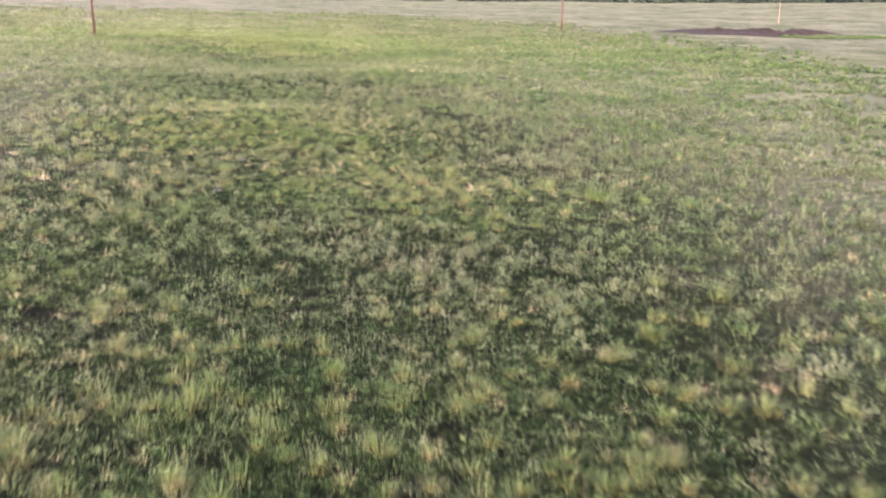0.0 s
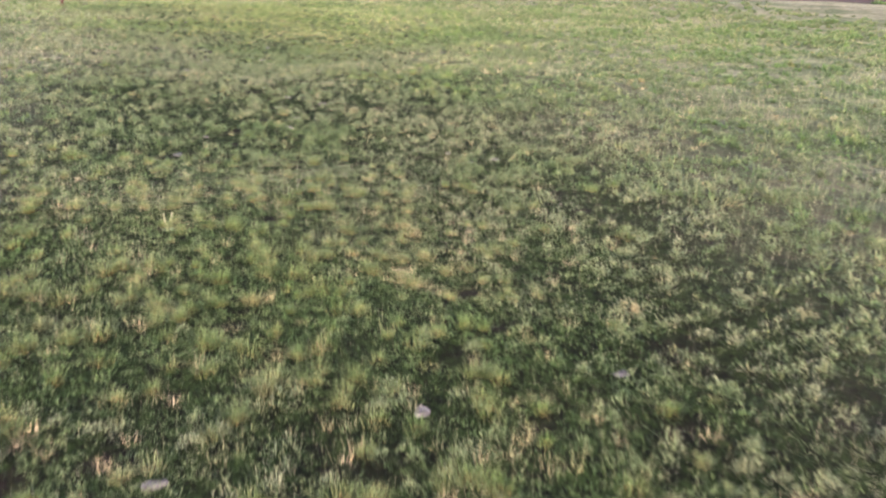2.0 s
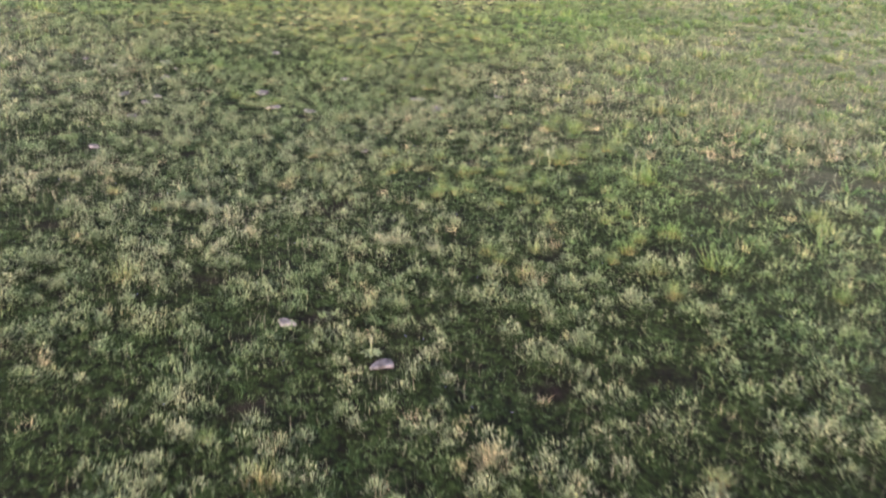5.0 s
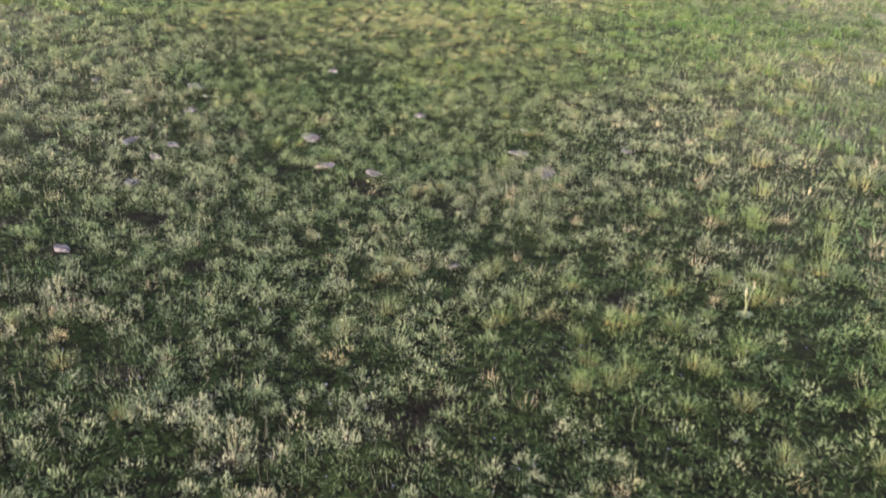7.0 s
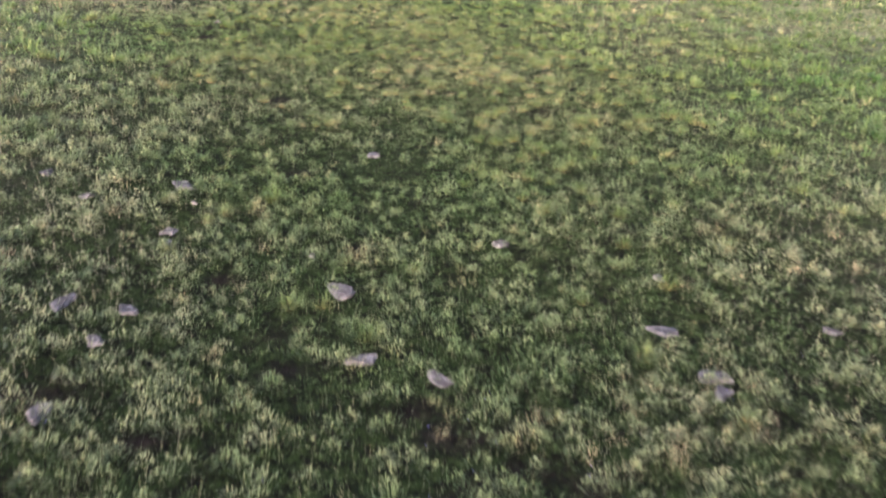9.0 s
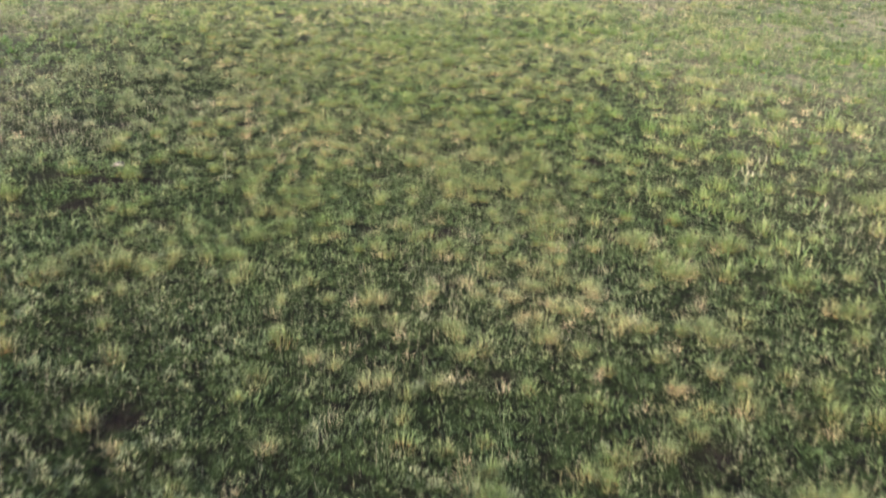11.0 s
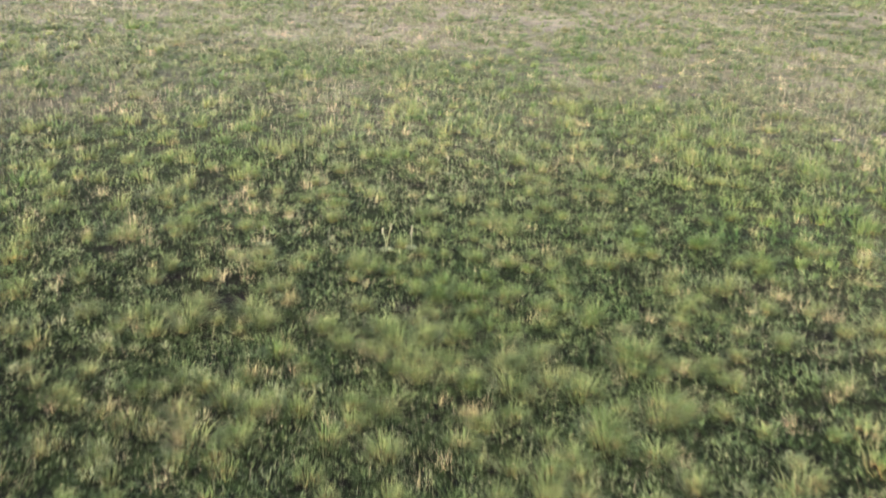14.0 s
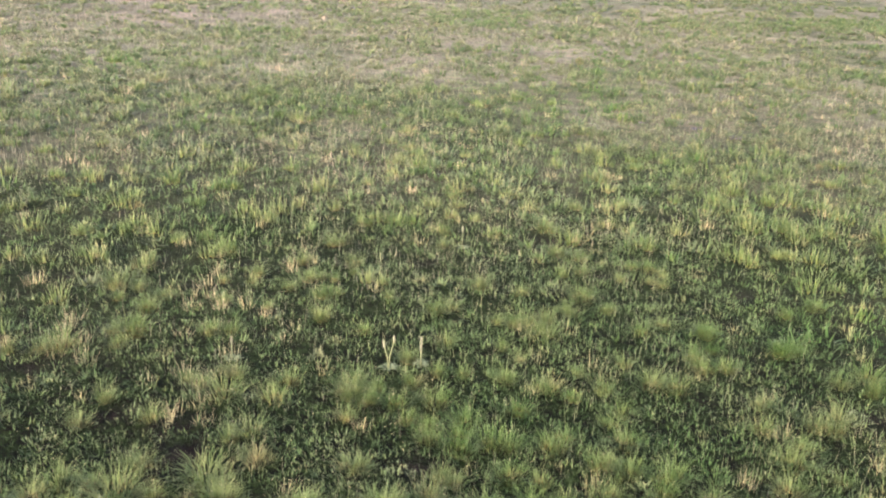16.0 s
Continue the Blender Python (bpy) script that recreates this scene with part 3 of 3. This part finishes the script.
# pale tall herbs with cream flower heads
def tall_herb(x, y, tall, heads, lean):
    """heads: flower stems of the plant."""
    plant = new("tall_herb")
    plant.matrix_basis = pose(x, y, on_ground(x, y), 0, 0, lean)
    bm = bmesh.new()
    for k in range(9):
        a = 2.4 * k
        d, w = Vector((math.cos(a), math.sin(a), 0)), Vector((-math.sin(a), math.cos(a), 0))
        ln = 0.17 + 0.03 * math.sin(5 * k)
        p = [d * 0.01, d * ln * 0.5 + w * 0.035 + Vector((0, 0, 0.07)), d * ln + Vector((0, 0, 0.05)), d * ln * 0.5 - w * 0.035 + Vector((0, 0, 0.07))]
        v = [bm.verts.new(q) for q in p] + [bm.verts.new(d * ln * 0.5 + Vector((0, 0, 0.055)))]
        for i in range(4):
            bm.faces.new((v[i], v[(i + 1) % 4], v[4]))
    part("leaf_rosette", bm, LEAF, plant, "woolly grey-green leaf rosette")
    for k in range(heads):
        a = 2 * math.pi * k / max(heads, 1) + 0.4
        out = 0.0 if heads == 1 else 0.04 + 0.022 * heads
        h = tall * (1 - 0.10 * k)
        top = Vector((out * math.cos(a), out * math.sin(a), h))
        bm = bmesh.new()
        tube(bm, [(0, 0, -0.02), (top.x * 0.25, top.y * 0.25, h * 0.45), (top.x * 0.8, top.y * 0.8, h * 0.8), tuple(top)], [0.011, 0.010, 0.009, 0.008], 6)
        stem = part("stem", bm, STEM, plant, "pale upright stem")
        bm = bmesh.new()
        for j in range(16):
            u, q = j / 16, 2.4 * j
            c = top + Vector((0.013 * math.cos(q), 0.013 * math.sin(q), -0.10 + 0.14 * u))
            bmesh.ops.create_icosphere(bm, subdivisions=1, radius=0.009 + 0.005 * math.sin(3.0 * u), matrix=Matrix.Translation(c))
        part("flower_head", bm, BLOOM, stem, "cream-white flower spike")
    more = " with %s pale flower stems" % {1: "one", 2: "two", 3: "three", 4: "four"}[heads]
    tagged(plant, "tall cream-flowered herb" + more + " standing in grass", "wild flower", "tall pale herbs in the meadow")


for x, y, tall, heads, turn in ((-6.7, 66.3, .56, 2, 20), (-4.75, 66.0, .55, 1, 0), (-24.0, 94.3, .62, 1, 10), (-12.5, 98.0, .48, 4, 70),
                                (-12.1, 98.9, .5, 2, 0), (-11.1, 95.8, .58, 1, 0), (-6.2, 96.5, .5, 1, 0), (-20.6, 105.5, .6, 1, 40),
                                (-27.2, 113.95, .55, 2, 15), (-26.75, 114.2, .45, 2, 80), (-27.5, 120.2, .5, 1, 0), (-29.7, 113.6, .4, 1, 0),
                                (-9.9, 39.3, .4, 3, 0), (-16.6, 117.5, .5, 1, 0), (-30.0, 127.0, .5, 1, 0), (-34.0, 146.0, .6, 1, 0), (-28.5, 147.0, .6, 1, 0),
                                (-9.6, 57.0, .3, 1, 0)):
    tall_herb(x, y, tall, heads, turn)


# half-buried stones
def stone(x, y, size, flat, turn, seed, label):
    bm = bmesh.new()
    bmesh.ops.create_icosphere(bm, subdivisions=3, radius=1.0)
    cuts = [(Vector((math.sin(seed * 7 + 2.1 * k), math.cos(seed * 5 + 1.7 * k), 0.35 * math.sin(seed + 3 * k))).normalized(), 0.62 + 0.2 * math.sin(seed * 3 + k)) for k in range(6)]
    for v in bm.verts:
        for way, most in cuts:  # split faces
            over = v.co.dot(way) - most
            if over > 0:
                v.co -= way * over
        v.co *= 1 + noise.noise(v.co * 1.3 + Vector((seed * 3.1, 0, 0))) * 0.3 + noise.noise(v.co * 3.6 + Vector((0, seed * 1.7, 0))) * 0.12
        v.co.z = max(min(v.co.z, 0.7 + 0.15 * noise.noise(v.co * 2.0 + Vector((0, 0, seed)))), -0.6)
        v.co = Vector((v.co.x * size * 0.95, v.co.y * size * 0.66, v.co.z * size * flat * 0.85))
    ob = part("stone", bm, STONE)
    ob.matrix_basis = pose(x, y, on_ground(x, y) - size * flat * 0.05, 4 * math.sin(seed), 5 * math.cos(seed * 2), turn)
    return tagged(ob, label, "stone", "stones lying in the meadow")


STONES = ((-20.5, 78.3, .40, .3), (-19.7, 76.1, .22, .6), (-19.5, 75.6, .17, .6), (-15.9, 74.7, .40, .35), (-13.5, 77.3, .22, .6), (-17.2, 81.8, .26, .5),
          (-19.9, 72.9, .36, .25), (-18.9, 73.0, .26, .4), (-18.8, 72.0, .24, .6), (-15.0, 72.6, .28, .5), (-13.8, 72.4, .30, .3), (-10.6, 74.5, .34, .3),
          (-10.0, 73.2, .33, .5), (-10.6, 76.5, .20, .5), (-16.8, 75.9, .13, .6), (-19.9, 77.6, .13, .5), (-22.0, 77.1, .24, .5), (-23.5, 78.1, .24, .5),
          (-18.5, 70.2, .28, .5), (-8.0, 75.0, .22, .4), (-26.6, 94.1, .24, .6), (-9.9, 72.8, .25, .5), (-18.0, 66.6, .24, .5), (-20.8, 135.7, .36, .5),
          (-22.2, 137.2, .3, .4), (-18.4, 137.2, .28, .4), (-24.2, 137.5, .22, .4), (-53.4, 184.5, .8, .6), (-9.4, 56.8, .22, .5), (-9.8, 53.6, .24, .4),
          (-9.8, 52.1, .24, .4), (-11.0, 57.7, .20, .5), (-2.3, 44.6, .18, .5), (-12.2, 47.1, .26, .4), (-12.2, 50.0, .18, .5), (3.4, 27.8, .20, .5),
          (-6.8, 25.7, .22, .5), (-33.9, 114.9, .16, .5), (-16.4, 129.0, .22, .5), (-14.6, 130.5, .28, .4), (-11.3, 67.3, .15, .5),
          (-4.1, 32.6, .22, .5), (-1.0, 34.2, .17, .5), (-7.2, 30.6, .21, .5), (-4.1, 48.7, .17, .4), (-2.7, 48.3, .24, .3), (-3.4, 47.8, .15, .5))
for k, (x, y, size, flat) in enumerate(STONES):
    kind = "small" if size < 0.2 else "large" if size > 0.3 else "rough"
    stone(x, y, size, flat, 47 * k % 360, k + 1, kind + (" flat" if flat < 0.4 else "") + " pale grey stone half sunk in meadow grass")


# wooden poles of a line across the flat
def utility_pole(x, y, tall, thick, material, label):
    bm = bmesh.new()
    n = 14
    tube(bm, [(0.05 * math.sin(k * 0.5), 0.03 * math.cos(k * 0.7), -0.4 + (tall + 0.4) * k / n) for k in range(n + 1)],
         [thick * (1 - 0.3 * k / n) * (1 + 0.04 * math.sin(k * 2.3)) for k in range(n + 1)], 12)
    ob = part("utility_pole", bm, material)
    ob.matrix_basis = pose(x, y, on_ground(x, y))
    tagged(ob, label, "utility pole", "poles across the flat")


POLES = ((-41.2, 104.0, 8.0, 0.15, WOOD, "dark weathered wooden utility pole standing in open meadow"),
         (23.7, 186.5, 9.0, 0.17, WOOD, "dark weathered wooden utility pole standing in open meadow"),
         (113.8, 309.6, 9.0, 0.12, WOOD_PALE, "pale tan wooden utility pole far across the flat"))
for x, y, tall, thick, material, label in POLES:
    utility_pole(x, y, tall, thick, material, label)


# bank of bare earth
BANK, BANK_LONG, BANK_DEEP, BANK_TALL = (72.5, 201.0, radians(22)), 29.0, 9.0, 1.5


def earth_bank():
    cx, cy, turn = BANK
    n, m = 90, 26
    bm = bmesh.new()
    c, s = math.cos(turn), math.sin(turn)
    grid = []
    for j in range(m + 1):
        row = []
        for i in range(n + 1):
            u, v = i / n * 2 - 1, j / m * 2 - 1
            lx, ly = u * BANK_LONG, v * BANK_DEEP
            ridge = max(0.0, 1 - abs(u) ** 3.5) * max(0.0, 1 - v * v)
            lump = 0.75 + 0.9 * noise.noise(Vector((lx * 0.11, ly * 0.16, 2.0))) + 0.35 * noise.noise(Vector((lx * 0.5, ly * 0.6, 5.0)))
            x, y = cx + c * lx - s * ly, cy + s * lx + c * ly
            row.append(bm.verts.new((x, y, on_ground(x, y) - 0.12 + BANK_TALL * ridge * max(0.15, lump))))
        grid.append(row)
    for j in range(m):
        for i in range(n):
            bm.faces.new((grid[j][i], grid[j][i + 1], grid[j + 1][i + 1], grid[j + 1][i])).smooth = True
    ob = part("earth_bank", bm, EARTH)
    tagged(ob, "low bank of bare dark red-brown earth", "earth bank")


earth_bank()

# weeds along the foot of the bank
n = 240
u = rng.uniform(-0.15, 1.1, n)
v = BANK_DEEP * 0.8 + rng.exponential(3.0, n) * (0.3 + 1.4 * soft_noise(u * BANK_LONG, u, 5.0, 83))
wx = BANK[0] + math.cos(BANK[2]) * u * BANK_LONG + math.sin(BANK[2]) * v
wy = BANK[1] + math.sin(BANK[2]) * u * BANK_LONG - math.cos(BANK[2]) * v
stuff("bank_weeds", "green weeds along the foot of the earth bank", "weeds",
      [tuft(wx, wy, np.full(n, 90.0), 24, np.full(n, 0.7), rng.uniform(0.35, 0.75, n), np.full(n, 0.16), 0.7, 1, 0.6)], GRASS)

# small flowers
for name, label, material, spots in (("yellow_flowers", "tiny yellow flowers scattered through the grass", YELLOW, ((-24, 113, 8, 6, 2600), (-18, 98, 7, 8, 250), (-9, 42, 8, 8, 150))),
                                     ("violet_flowers", "tiny violet flowers low in the grass", VIOLET, ((-9, 65, 4, 5, 130), (-14, 64, 5, 4, 80)))):
    xs = np.concatenate([rng.normal(a, c, k) for a, b, c, e, k in spots])
    ys = np.concatenate([rng.normal(b, e, k) for a, b, c, e, k in spots])
    zs = height(xs, ys) + rng.uniform(0.12, 0.26, len(xs))
    way = rng.uniform(0, 2 * np.pi, len(xs))
    got = [blades(np.stack([xs, ys, zs], 1), way + q, np.full(len(xs), 0.010), np.full(len(xs), 0.012), np.full(len(xs), 1.25), np.zeros(len(xs)), 1) for q in (0, 1.57, 3.14, 4.71)]
    stuff(name, label, "flowers", got, material)


# dark wood at the edge of the flat
def far_wood():
    n = 800
    az = rng.uniform(-0.95, 0.75, n)
    r = rng.uniform(690, 760, n)
    verts, tris, count = [], [], 0
    for a, d in zip(az, r):
        x, y = d * math.sin(-a), d * math.cos(a)
        z, tall, wide = on_ground(x, y), rng.uniform(11, 19), rng.uniform(2.4, 4.2)
        turn = rng.uniform(0, 6.28)
        for tier in range(5):
            lo, hi = 0.04 + 0.17 * tier, 0.36 + 0.165 * tier
            rad = wide * (1 - 0.17 * tier)
            ring = [(x + rad * rng.uniform(0.65, 1.15) * math.cos(turn + k * 0.785), y + rad * rng.uniform(0.65, 1.15) * math.sin(turn + k * 0.785),
                     z + tall * (lo + rng.uniform(-0.03, 0.03))) for k in range(8)]
            verts += ring + [(x, y, z + tall * hi)]
            tris += [(count + k, count + (k + 1) % 8, count + 8) for k in range(8)]
            count += 9
        verts += [(x - 0.25, y, z - 0.5), (x + 0.25, y, z - 0.5), (x, y, z + tall * 0.5)]
        tris.append((count, count + 1, count + 2))
        count += 3
    ob = new("far_wood", mesh_from("far_wood", np.array(verts), np.array(tris), 3, FIR))
    tagged(ob, "dark conifer wood along the far edge of the flat", "wood", kind="stuff")


far_wood()
